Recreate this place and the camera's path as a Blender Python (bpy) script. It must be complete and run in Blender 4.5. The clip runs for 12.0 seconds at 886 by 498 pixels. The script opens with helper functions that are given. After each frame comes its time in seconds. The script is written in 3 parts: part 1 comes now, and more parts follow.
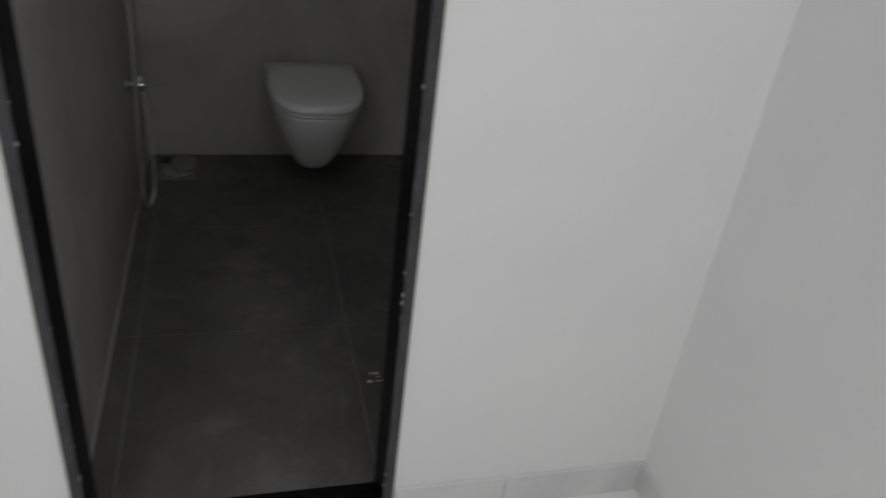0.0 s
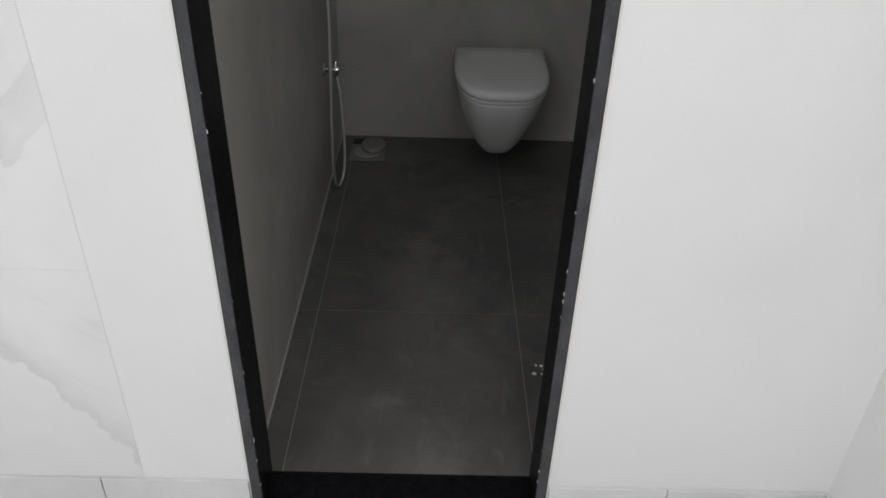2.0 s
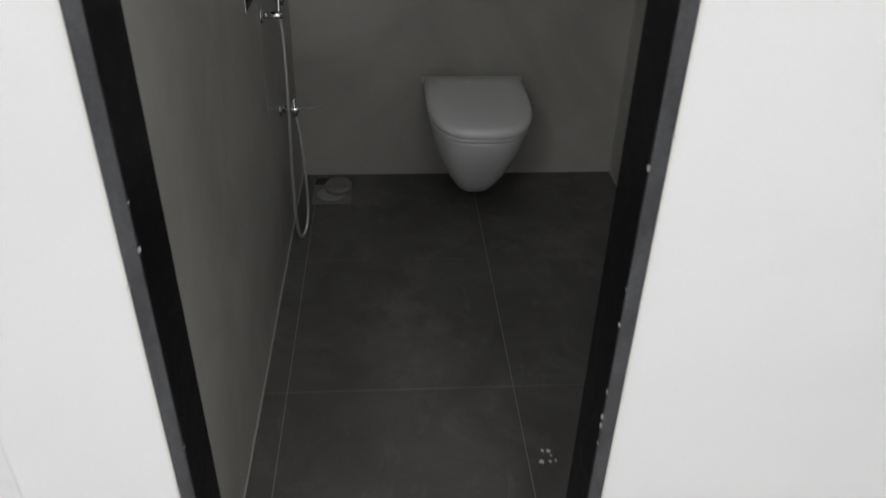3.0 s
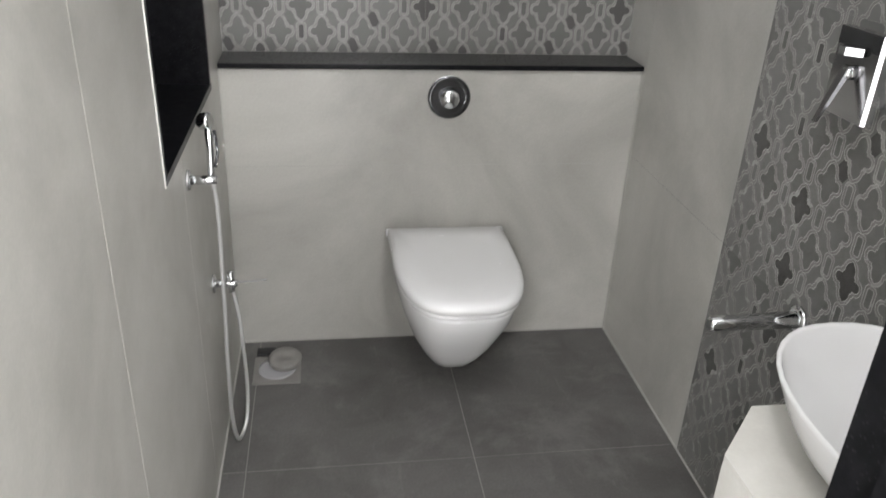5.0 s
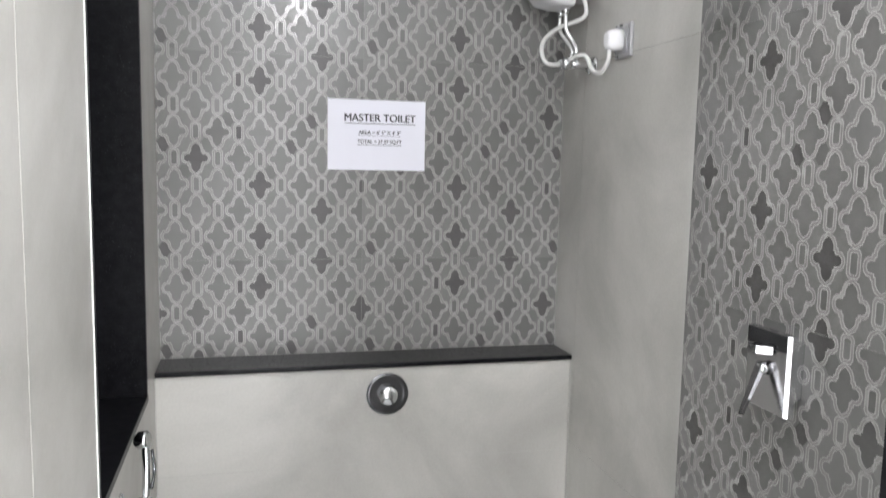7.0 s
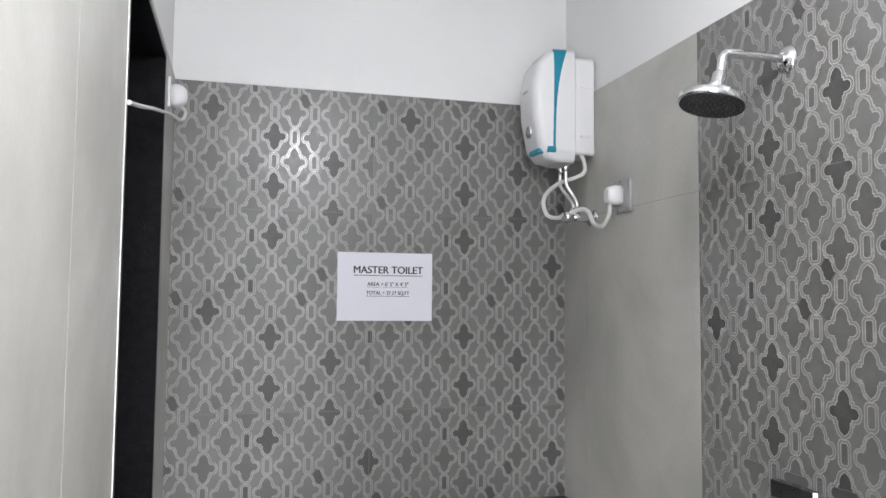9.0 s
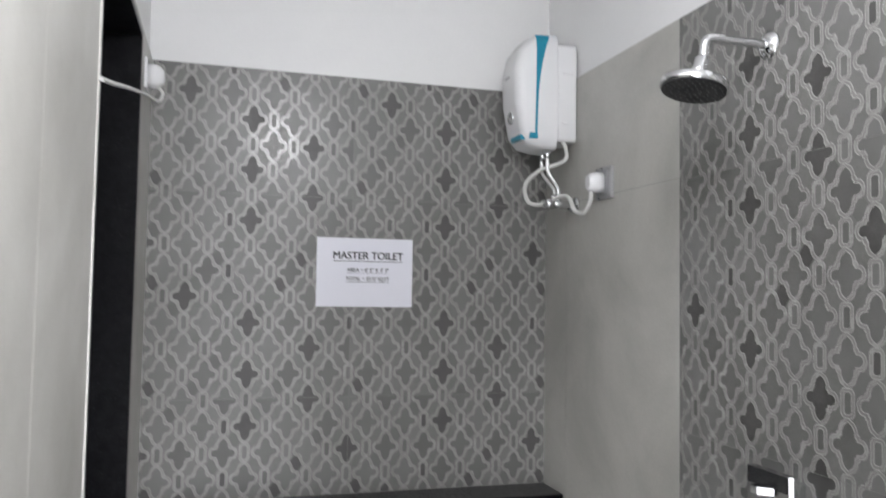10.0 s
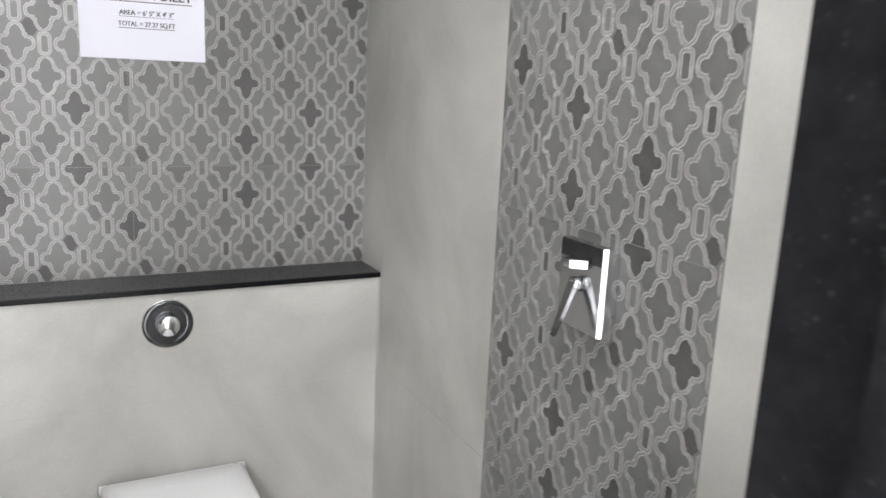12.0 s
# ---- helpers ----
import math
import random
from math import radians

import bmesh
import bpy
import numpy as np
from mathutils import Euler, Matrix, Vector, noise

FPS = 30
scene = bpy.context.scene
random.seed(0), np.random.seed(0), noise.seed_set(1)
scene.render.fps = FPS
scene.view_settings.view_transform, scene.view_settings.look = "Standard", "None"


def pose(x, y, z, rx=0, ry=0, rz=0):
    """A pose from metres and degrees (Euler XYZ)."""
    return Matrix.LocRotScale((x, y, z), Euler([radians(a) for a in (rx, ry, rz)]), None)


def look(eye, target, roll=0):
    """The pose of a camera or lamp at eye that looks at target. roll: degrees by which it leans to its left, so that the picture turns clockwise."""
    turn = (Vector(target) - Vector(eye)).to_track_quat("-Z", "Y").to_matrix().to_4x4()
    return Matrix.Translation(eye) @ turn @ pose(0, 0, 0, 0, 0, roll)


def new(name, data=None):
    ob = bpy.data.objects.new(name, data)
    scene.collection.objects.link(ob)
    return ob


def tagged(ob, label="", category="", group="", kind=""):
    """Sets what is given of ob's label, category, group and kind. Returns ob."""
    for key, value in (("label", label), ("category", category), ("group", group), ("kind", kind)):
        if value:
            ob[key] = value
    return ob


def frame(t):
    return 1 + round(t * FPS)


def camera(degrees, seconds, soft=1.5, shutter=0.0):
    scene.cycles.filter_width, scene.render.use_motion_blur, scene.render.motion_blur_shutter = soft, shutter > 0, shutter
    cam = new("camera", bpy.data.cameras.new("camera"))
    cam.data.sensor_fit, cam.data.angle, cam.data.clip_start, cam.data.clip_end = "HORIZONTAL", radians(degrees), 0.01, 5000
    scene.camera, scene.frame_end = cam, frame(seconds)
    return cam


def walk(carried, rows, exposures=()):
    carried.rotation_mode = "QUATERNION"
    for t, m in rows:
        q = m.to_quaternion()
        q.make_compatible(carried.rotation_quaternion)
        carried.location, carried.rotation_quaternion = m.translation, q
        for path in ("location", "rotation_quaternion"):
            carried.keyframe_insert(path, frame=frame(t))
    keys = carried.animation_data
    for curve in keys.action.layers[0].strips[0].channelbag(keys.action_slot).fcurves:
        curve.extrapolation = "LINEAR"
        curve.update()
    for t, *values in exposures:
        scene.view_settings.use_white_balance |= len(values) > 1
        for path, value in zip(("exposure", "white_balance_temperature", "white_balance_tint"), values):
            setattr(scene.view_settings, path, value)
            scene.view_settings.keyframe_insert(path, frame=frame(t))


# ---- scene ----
cam = camera(59.3, 12.0, shutter=0.5)
PATH = [
    (0, (0.375, -1.383, 1.525), (0.879, 0.258, 0.498), 7.2),
    (0.5, (0.383, -1.411, 1.527), (0.57, 0.278, 0.471), 4.3),
    (1, (0.407, -1.409, 1.535), (0.509, 0.245, 0.415), 3.2),
    (1.5, (0.404, -1.393, 1.534), (0.473, 0.272, 0.427), 3.0),
    (2, (0.429, -1.352, 1.539), (0.454, 0.317, 0.437), 1.9),
    (2.5, (0.395, -1.225, 1.523), (0.436, 0.452, 0.434), 3.1),
    (3, (0.362, -0.999, 1.518), (0.494, 0.671, 0.426), 1.5),
    (3.5, (0.395, -0.76, 1.501), (0.453, 0.935, 0.441), 2.8),
    (5.5, (0.275, -0.397, 1.505), (0.663, 1.402, 0.723), 2.4),
    (6, (0.267, -0.409, 1.53), (0.714, 1.437, 0.902), 1.7),
    (6.5, (0.272, -0.418, 1.563), (0.75, 1.478, 1.145), 0.5),
    (7, (0.265, -0.425, 1.584), (0.751, 1.502, 1.36), 1.2),
    (7.5, (0.251, -0.427, 1.597), (0.737, 1.509, 1.47), 1.2),
    (9.5, (0.198, -0.447, 1.627), (0.714, 1.479, 1.784), 0.6),
    (10, (0.212, -0.431, 1.612), (0.764, 1.489, 1.715), 0.9),
    (10.5, (0.285, -0.374, 1.584), (0.973, 1.502, 1.498), 1.6),
    (11, (0.325, -0.321, 1.555), (1.154, 1.477, 1.278), 3.6),
    (11.5, (0.364, -0.291, 1.554), (1.333, 1.418, 1.182), 3.6),
    (12, (0.425, -0.209, 1.538), (1.314, 1.53, 1.11), 2.6),
]
walk(cam, [(t, look(eye, target, roll)) for t, eye, target, roll in PATH], exposures=[
    (0.0, -3.1, 6520, 10), (0.5, -2.83, 6520, 10), (1.0, -2.62, 6510, 10), (1.5, -2.53, 6500, 10), (2.5, -2.4, 6500, 10), (3.5, -2.2, 6520, 10), (3.8, -2.0, 6530, 10),
    (5.2, 0.2, 6550, 10), (5.5, 0.16, 6550, 10), (6.0, 0.35, 6500, 11), (6.5, 0.48, 6440, 11), (7.5, 0.47, 6330, 11), (9.5, 0.0, 6320, 11), (10.0, -0.02, 6330, 11),
    (10.5, 0.1, 6360, 11), (11.0, 0.27, 6470, 11), (11.5, 0.55, 6460, 11), (12.0, 0.63, 6400, 11)])

# ---- world and light ----
world = bpy.data.worlds.new("world")
world.use_nodes = True
world.node_tree.nodes["Background"].inputs[0].default_value = (0.9, 0.95, 1.0, 1)
world.node_tree.nodes["Background"].inputs[1].default_value = 0.02
scene.world = world


def area_lamp(name, m, sx, sy, watts, colour):
    d = bpy.data.lights.new(name, "AREA")
    d.shape, d.size, d.size_y, d.energy, d.color = "RECTANGLE", sx, sy, watts, colour
    ob = new(name, d)
    ob.matrix_world = m
    return ob


# the bulkhead light above the door, inside, and two added corridor ceiling panels
bath = bpy.data.lights.new("bath_lamp_light", "POINT")
bath.energy, bath.shadow_soft_size, bath.color = 19.5, 0.07, (0.985, 0.985, 1.0)
new("bath_lamp_light", bath).location = (0.51, 0.15, 2.43)
# fill lamps with no seen fitting, placed to balance corridor and bathroom
area_lamp("corridor_fill_light", look((0.90, -1.92, 2.66), (0.90, -1.9199, 0)), 0.5, 0.8, 84.0, (0.98, 0.98, 1.0))
area_lamp("corridor_fill_light", look((-0.65, -2.1, 2.66), (-0.65, -2.0999, 0)), 0.6, 0.6, 105.0, (0.98, 0.98, 1.0))


# ---- materials ----
def material(name):
    m = bpy.data.materials.new(name)
    m.use_nodes = True
    nt = m.node_tree
    return m, nt, nt.nodes["Principled BSDF"]


def node(nt, kind, **sockets):
    n = nt.nodes.new(kind)
    for k, v in sockets.items():
        n.inputs[k.replace("_", " ")].default_value = v
    return n


def ramp(nt, src, stops):
    r = nt.nodes.new("ShaderNodeValToRGB")
    while len(r.color_ramp.elements) < len(stops):
        r.color_ramp.elements.new(0.5)
    for e, (p, c) in zip(r.color_ramp.elements, stops):
        e.position, e.color = p, (*c, 1)
    nt.links.new(src, r.inputs[0])
    return r.outputs[0]


def noise_tex(nt, scale, detail=4.0, rough=0.55, distortion=0.0, stretch=(1, 1, 1)):
    co = nt.nodes.new("ShaderNodeTexCoord")
    mp = nt.nodes.new("ShaderNodeMapping")
    mp.inputs["Scale"].default_value = stretch
    nt.links.new(co.outputs["Object"], mp.inputs[0])
    n = node(nt, "ShaderNodeTexNoise", Scale=scale, Detail=detail, Roughness=rough, Distortion=distortion)
    nt.links.new(mp.outputs[0], n.inputs["Vector"])
    return n.outputs[0]


def mix(nt, a, b, fac, mode="MIX"):
    n = nt.nodes.new("ShaderNodeMix")
    n.data_type, n.blend_type = "RGBA", mode
    for sock, v in ((n.inputs[0], fac), (n.inputs[6], a), (n.inputs[7], b)):
        if isinstance(v, (int, float)):
            sock.default_value = v
        elif isinstance(v, tuple):
            sock.default_value = (*v, 1)
        else:
            nt.links.new(v, sock)
    return n.outputs[2]


def bump(nt, bsdf, src, strength, distance):
    b = node(nt, "ShaderNodeBump", Strength=strength, Distance=distance)
    nt.links.new(src, b.inputs["Height"])
    nt.links.new(b.outputs[0], bsdf.inputs["Normal"])


def cloudy(name, lo, hi, rough=0.5, scale=3.0, grain=0.06, stretch=(1, 1, 1), relief=0.06, gloss_spread=0.12, spec=0.5):
    """A mineral surface: broad clouds, fine grain, slightly uneven gloss."""
    m, nt, b = material(name)
    big = noise_tex(nt, scale, 5, 0.6, 0.6, stretch)
    fine = noise_tex(nt, 140.0, 3, 0.6)
    c = ramp(nt, big, [(0.32, lo), (0.68, hi)])
    g = ramp(nt, fine, [(0.3, (1 - grain,) * 3), (0.7, (1 + grain * 0.5,) * 3)])
    nt.links.new(mix(nt, c, g, 1.0, "MULTIPLY"), b.inputs["Base Color"])
    mid = noise_tex(nt, scale * 4, 4, 0.6)
    r = ramp(nt, mid, [(0.3, (rough - gloss_spread / 2,) * 3), (0.7, (rough + gloss_spread / 2,) * 3)])
    nt.links.new(r, b.inputs["Roughness"])
    b.inputs["Specular IOR Level"].default_value = spec
    bump(nt, b, fine, relief, 0.002)
    return m


def plain(name, colour, rough=0.5, metal=0.0, wear=0.05):
    m, nt, b = material(name)
    n = noise_tex(nt, 30.0, 4, 0.6)
    c = ramp(nt, n, [(0.3, tuple(v * (1 - wear) for v in colour)), (0.7, colour)])
    nt.links.new(c, b.inputs["Base Color"])
    r = ramp(nt, n, [(0.3, (rough * 0.85,) * 3), (0.7, (rough * 1.15,) * 3)])
    nt.links.new(r, b.inputs["Roughness"])
    b.inputs["Metallic"].default_value = metal
    return m


M_TILE = cloudy("cement_tile", (0.32, 0.314, 0.289), (0.48, 0.472, 0.44), 0.36, 2.0, 0.05, (0.8, 0.8, 0.9), 0.04)
M_FLOOR = cloudy("dark_floor_tile", (0.084, 0.081, 0.077), (0.130, 0.126, 0.121), 0.52, 4.0, 0.14, (1, 1, 1), 0.08)


def dusty(m):
    """Pale dried dust in patches and short wipes over a mineral surface."""
    nt = m.node_tree
    b = nt.nodes["Principled BSDF"]
    under = b.inputs["Base Color"].links[0].from_socket
    patch = ramp(nt, noise_tex(nt, 3.4, 6, 0.7, 0.4), [(0.52, (0, 0, 0)), (0.74, (0.55,) * 3)])
    wipe = ramp(nt, noise_tex(nt, 9.0, 5, 0.7, 0.8, (2.2, 0.7, 1)), [(0.58, (0, 0, 0)), (0.80, (0.35,) * 3)])
    nt.links.new(mix(nt, mix(nt, under, (0.22, 0.215, 0.205), patch), (0.24, 0.235, 0.225), wipe), b.inputs["Base Color"])


dusty(M_FLOOR)
M_GROUT = plain("grout", (0.40, 0.395, 0.37), 0.9)
M_TGROUT = plain("grey_grout", (0.20, 0.197, 0.188), 0.8)
M_DGROUT = plain("dark_grout", (0.30, 0.295, 0.28), 0.9)
M_PLASTER = cloudy("white_wall_paint", (0.78, 0.78, 0.78), (0.83, 0.83, 0.825), 0.75, 1.2, 0.015, (1, 1, 1), 0.05)
M_CAULK = plain("white_caulk", (0.75, 0.74, 0.70), 0.7)
M_CERAMIC = cloudy("white_ceramic", (0.79, 0.79, 0.79), (0.81, 0.81, 0.81), 0.14, 4.0, 0.0, (1, 1, 1), 0.0, 0.02)
M_LID = cloudy("white_plastic_seat", (0.78, 0.78, 0.78), (0.80, 0.80, 0.80), 0.26, 4.0, 0.0, (1, 1, 1), 0.0, 0.03)
M_CHROME = plain("chrome", (0.78, 0.79, 0.80), 0.09, 1.0, 0.04)
M_STEEL = plain("braided_steel", (0.80, 0.80, 0.80), 0.36, 0.82, 0.02)
# chrome with the dim reflections on mixer plate and lever put into its colour
M_LEVER = plain("shaded_chrome", (0.42, 0.42, 0.43), 0.16, 1.0)
M_DKCHROME = plain("dark_chrome", (0.10, 0.10, 0.105), 0.15, 0.8)
M_RUBBER = plain("black_rubber", (0.025, 0.025, 0.027), 0.55)
M_JET = plain("dark_grey_nozzle", (0.11, 0.11, 0.115), 0.5)
M_NOZZLE = plain("grey_nozzle", (0.35, 0.35, 0.36), 0.6)
M_WHITE = cloudy("white_plastic", (0.77, 0.77, 0.78), (0.79, 0.79, 0.80), 0.26, 3.0, 0.0, (1, 1, 1), 0.0, 0.02)
M_PLATE = plain("satin_metal_plate", (0.46, 0.46, 0.47), 0.3, 0.7)
M_CABLE = plain("white_cable", (0.68, 0.68, 0.66), 0.45)
M_BLUE = plain("teal_plastic", (0.01, 0.24, 0.36), 0.3)
M_PAPER = plain("paper", (0.74, 0.74, 0.80), 0.8, 0.0, 0.02)
M_INK = plain("black_ink", (0.02, 0.02, 0.025), 0.7)
M_DRAIN = plain("grey_drain_plastic", (0.23, 0.222, 0.21), 0.5, 0.0, 0.2)
M_EDGE = cloudy("worn_granite_edge", (0.026, 0.027, 0.029), (0.062, 0.064, 0.068), 0.6, 26.0, 0.3, (1, 1, 0.4))
# the black granite, lightened: the wall's reflection on the ledge is in the colour
M_LEDGE = cloudy("granite_ledge_sheen", (0.014, 0.014, 0.015), (0.034, 0.034, 0.036), 0.30, 45.0, 0.3, (1, 1, 1), 0.03)
M_LIGHTSTONE = cloudy("light_stone", (0.55, 0.54, 0.50), (0.64, 0.63, 0.59), 0.4, 3.0, 0.03)


def granite_material():
    m, nt, b = material("black_granite")
    base = ramp(nt, noise_tex(nt, 38.0, 6, 0.75), [(0.38, (0.003, 0.003, 0.004)), (0.74, (0.012, 0.012, 0.0135))])
    co = nt.nodes.new("ShaderNodeTexCoord")
    v = node(nt, "ShaderNodeTexVoronoi", Scale=150.0, Randomness=1.0)
    nt.links.new(co.outputs["Object"], v.inputs["Vector"])
    speck = ramp(nt, v.outputs["Distance"], [(0.05, (1, 1, 1)), (0.3, (0, 0, 0))])
    patch = ramp(nt, noise_tex(nt, 30.0, 5, 0.7), [(0.45, (0, 0, 0)), (0.85, (1, 1, 1))])
    fac = mix(nt, speck, patch, 1.0, "MULTIPLY")
    nt.links.new(mix(nt, base, (0.065, 0.068, 0.072), fac), b.inputs["Base Color"])
    b.inputs["Specular IOR Level"].default_value = 0.12
    r = ramp(nt, noise_tex(nt, 40.0, 3), [(0.3, (0.30,) * 3), (0.7, (0.38,) * 3)])
    nt.links.new(r, b.inputs["Roughness"])
    return m


def marble_material(name, vein, scale):
    m, nt, b = material(name)
    base = ramp(nt, noise_tex(nt, 2.2, 4, 0.6), [(0.3, (0.74, 0.74, 0.74)), (0.7, (0.82, 0.82, 0.815))])
    n = noise_tex(nt, scale, 6, 0.62, 1.4, (1.0, 1.0, 0.8))
    line = ramp(nt, n, [(0.485, (0, 0, 0)), (0.505, (1, 1, 1)), (0.60, (0.25,) * 3), (0.64, (0, 0, 0))])
    where = ramp(nt, noise_tex(nt, 1.6, 2, 0.5), [(0.45, (0, 0, 0)), (0.6, (1, 1, 1))])
    veined = mix(nt, base, vein, mix(nt, line, where, 1.0, "MULTIPLY"))
    # one broad grey vein that runs down across the lowest slab
    co = nt.nodes.new("ShaderNodeTexCoord")
    dot = nt.nodes.new("ShaderNodeVectorMath")
    dot.operation = "DOT_PRODUCT"
    dot.inputs[1].default_value = (0.80, 0.0, 0.60)
    nt.links.new(co.outputs["Object"], dot.inputs[0])
    wob = nt.nodes.new("ShaderNodeMath")
    wob.operation = "MULTIPLY_ADD"
    wob.inputs[1].default_value = 0.16
    nt.links.new(noise_tex(nt, 7.0, 5, 0.6), wob.inputs[0])
    nt.links.new(dot.outputs["Value"], wob.inputs[2])
    band = ramp(nt, wob.outputs[0], [(0.0, (0, 0, 0)), (0.006, (1, 1, 1)), (0.045, (0.35,) * 3), (0.09, (0, 0, 0))])
    nt.links.new(mix(nt, veined, vein, band), b.inputs["Base Color"])
    b.inputs["Roughness"].default_value = 0.2
    return m


def inlay_material():
    """Quatrefoil fields: close greys, each of its own tone."""
    m, nt, b = material("patterned_tile_field")
    geo = nt.nodes.new("ShaderNodeNewGeometry")
    tone = ramp(nt, geo.outputs["Random Per Island"], [(0.0, (0.115, 0.113, 0.109)), (0.4, (0.138, 0.136, 0.131)), (1.0, (0.166, 0.164, 0.158))])
    cloud = ramp(nt, noise_tex(nt, 6.0, 4, 0.6), [(0.3, (0.88,) * 3), (0.7, (1.1,) * 3)])
    nt.links.new(mix(nt, tone, cloud, 1.0, "MULTIPLY"), b.inputs["Base Color"])
    b.inputs["Roughness"].default_value = 0.37
    b.inputs["Specular IOR Level"].default_value = 0.5
    bump(nt, b, noise_tex(nt, 160.0, 3), 0.05, 0.001)
    return m


M_GRANITE = granite_material()
M_MARBLE = marble_material("white_marble", (0.66, 0.66, 0.665), 1.5)
M_SKIRT = cloudy("grey_white_marble", (0.64, 0.64, 0.64), (0.76, 0.76, 0.755), 0.22, 3.5, 0.02)
M_MFLOOR = cloudy("white_floor_marble", (0.76, 0.76, 0.76), (0.84, 0.84, 0.83), 0.15, 2.0, 0.02)
M_PBASE = cloudy("patterned_tile_ground", (0.138, 0.136, 0.130), (0.178, 0.176, 0.168), 0.37, 5.0, 0.06, spec=0.5)
M_PDARK = cloudy("patterned_tile_dark", (0.074, 0.073, 0.070), (0.098, 0.097, 0.093), 0.42, 6.0, 0.06, spec=0.4)
M_PFIELD = inlay_material()
M_PBAND = cloudy("patterned_tile_band", (0.225, 0.222, 0.212), (0.297, 0.293, 0.280), 0.25, 6.0, 0.06)
M_PLINE = plain("patterned_tile_line", (0.44, 0.434, 0.415), 0.20, 0.0, 0.25)

mg, ntg, bg = material("lamp_glow")
bg.inputs["Emission Color"].default_value = (1.0, 0.97, 0.92, 1)
bg.inputs["Emission Strength"].default_value = 12.0
M_GLOW = mg


# ---- mesh helpers ----
def add_box(bm, lo, hi, bevel=0.0):
    x0, y0, z0 = lo
    x1, y1, z1 = hi
    vs = [bm.verts.new((x, y, z)) for x in (x0, x1) for y in (y0, y1) for z in (z0, z1)]
    fs = [bm.faces.new([vs[i] for i in q]) for q in ((0, 1, 3, 2), (4, 6, 7, 5), (0, 4, 5, 1), (2, 3, 7, 6), (0, 2, 6, 4), (1, 5, 7, 3))]
    if bevel:
        es = {e for f in fs for e in f.edges}
        bmesh.ops.bevel(bm, geom=list(es), offset=bevel, segments=2, affect="EDGES", profile=0.6)
    return bm


def box(lo, hi, bevel=0.0):
    return add_box(bmesh.new(), lo, hi, bevel)


def boxes(*items, bevel=0.0):
    bm = bmesh.new()
    for lo, hi in items:
        add_box(bm, lo, hi, bevel)
    return bm


def basis(axis):
    a = Vector(axis).normalized()
    s = a.cross(Vector((0, 0, 1)) if abs(a.z) < 0.9 else Vector((1, 0, 0))).normalized()
    return a, s, s.cross(a)


def add_lathe(bm, origin, axis, profile, n=24):
    """profile: (distance along the axis, radius)."""
    a, s, t = basis(axis)
    o = Vector(origin)
    rings = []
    for d, r in profile:
        c = o + a * d
        rings.append([bm.verts.new(c + (s * math.cos(k * math.tau / n) + t * math.sin(k * math.tau / n)) * max(r, 1e-5)) for k in range(n)])
    for p, q in zip(rings, rings[1:]):
        for k in range(n):
            f = bm.faces.new((p[k], p[(k + 1) % n], q[(k + 1) % n], q[k]))
            f.smooth = True
    bm.faces.new(rings[0][::-1])
    bm.faces.new(rings[-1])
    return bm


def lathe(origin, axis, profile, n=24):
    return add_lathe(bmesh.new(), origin, axis, profile, n)


def smooth_line(points, steps=8):
    """Catmull-Rom through the points."""
    ps = [Vector(p) for p in points]
    ps = [ps[0] * 2 - ps[1]] + ps + [ps[-1] * 2 - ps[-2]]
    out = []
    for a, b, c, d in zip(ps, ps[1:], ps[2:], ps[3:]):
        for k in range(steps):
            u = k / steps
            out.append(0.5 * (2 * b + (c - a) * u + (2 * a - 5 * b + 4 * c - d) * u * u + (3 * b - a - 3 * c + d) * u ** 3))
    return out + [ps[-2]]


def tube(points, radius, n=10, steps=8):
    bm = bmesh.new()
    line = smooth_line(points, steps) if steps else [Vector(p) for p in points]
    up, rings = None, []
    for i, p in enumerate(line):
        d = (line[min(i + 1, len(line) - 1)] - line[max(i - 1, 0)]).normalized()
        if up is None:
            up = basis(d)[1]
        up = (up - d * up.dot(d)).normalized()
        side = d.cross(up)
        rings.append([bm.verts.new(p + (up * math.cos(k * math.tau / n) + side * math.sin(k * math.tau / n)) * radius) for k in range(n)])
    for p, q in zip(rings, rings[1:]):
        for k in range(n):
            bm.faces.new((p[k], p[(k + 1) % n], q[(k + 1) % n], q[k])).smooth = True
    bm.faces.new(rings[0][::-1])
    bm.faces.new(rings[-1])
    return bm


def loft(sections, cap=True):
    """Closed outlines of equal length, joined one to the next."""
    bm = bmesh.new()
    rings = [[bm.verts.new(p) for p in s] for s in sections]
    for p, q in zip(rings, rings[1:]):
        for k in range(len(p)):
            bm.faces.new((p[k], p[(k + 1) % len(p)], q[(k + 1) % len(p)], q[k])).smooth = True
    if cap:
        bm.faces.new(rings[0][::-1])
        bm.faces.new(rings[-1])
    return bm


def finish(name, bm, mat):
    bmesh.ops.recalc_face_normals(bm, faces=bm.faces)
    me = bpy.data.meshes.new(name)
    bm.to_mesh(me)
    bm.free()
    me.materials.append(mat)
    return new(name, me)


def part(name, bm, mat, parent, label=""):
    ob = finish(name, bm, mat)
    ob.parent = parent
    return tagged(ob, label) if label else ob


def thing(name, at, label, category, group="", kind=""):
    """An Empty at the base of a thing; its parts are laid out in world metres."""
    e = new(name)
    e.empty_display_size = 0.05
    return tagged(e, label, category, group, kind), Matrix.Translation(at)


def settle(e, at):
    """Moves the Empty to the thing's base and keeps its parts where they are."""
    e.location = at
    inv = Matrix.Translation(at).inverted()
    for c in e.children:
        c.matrix_parent_inverse = inv


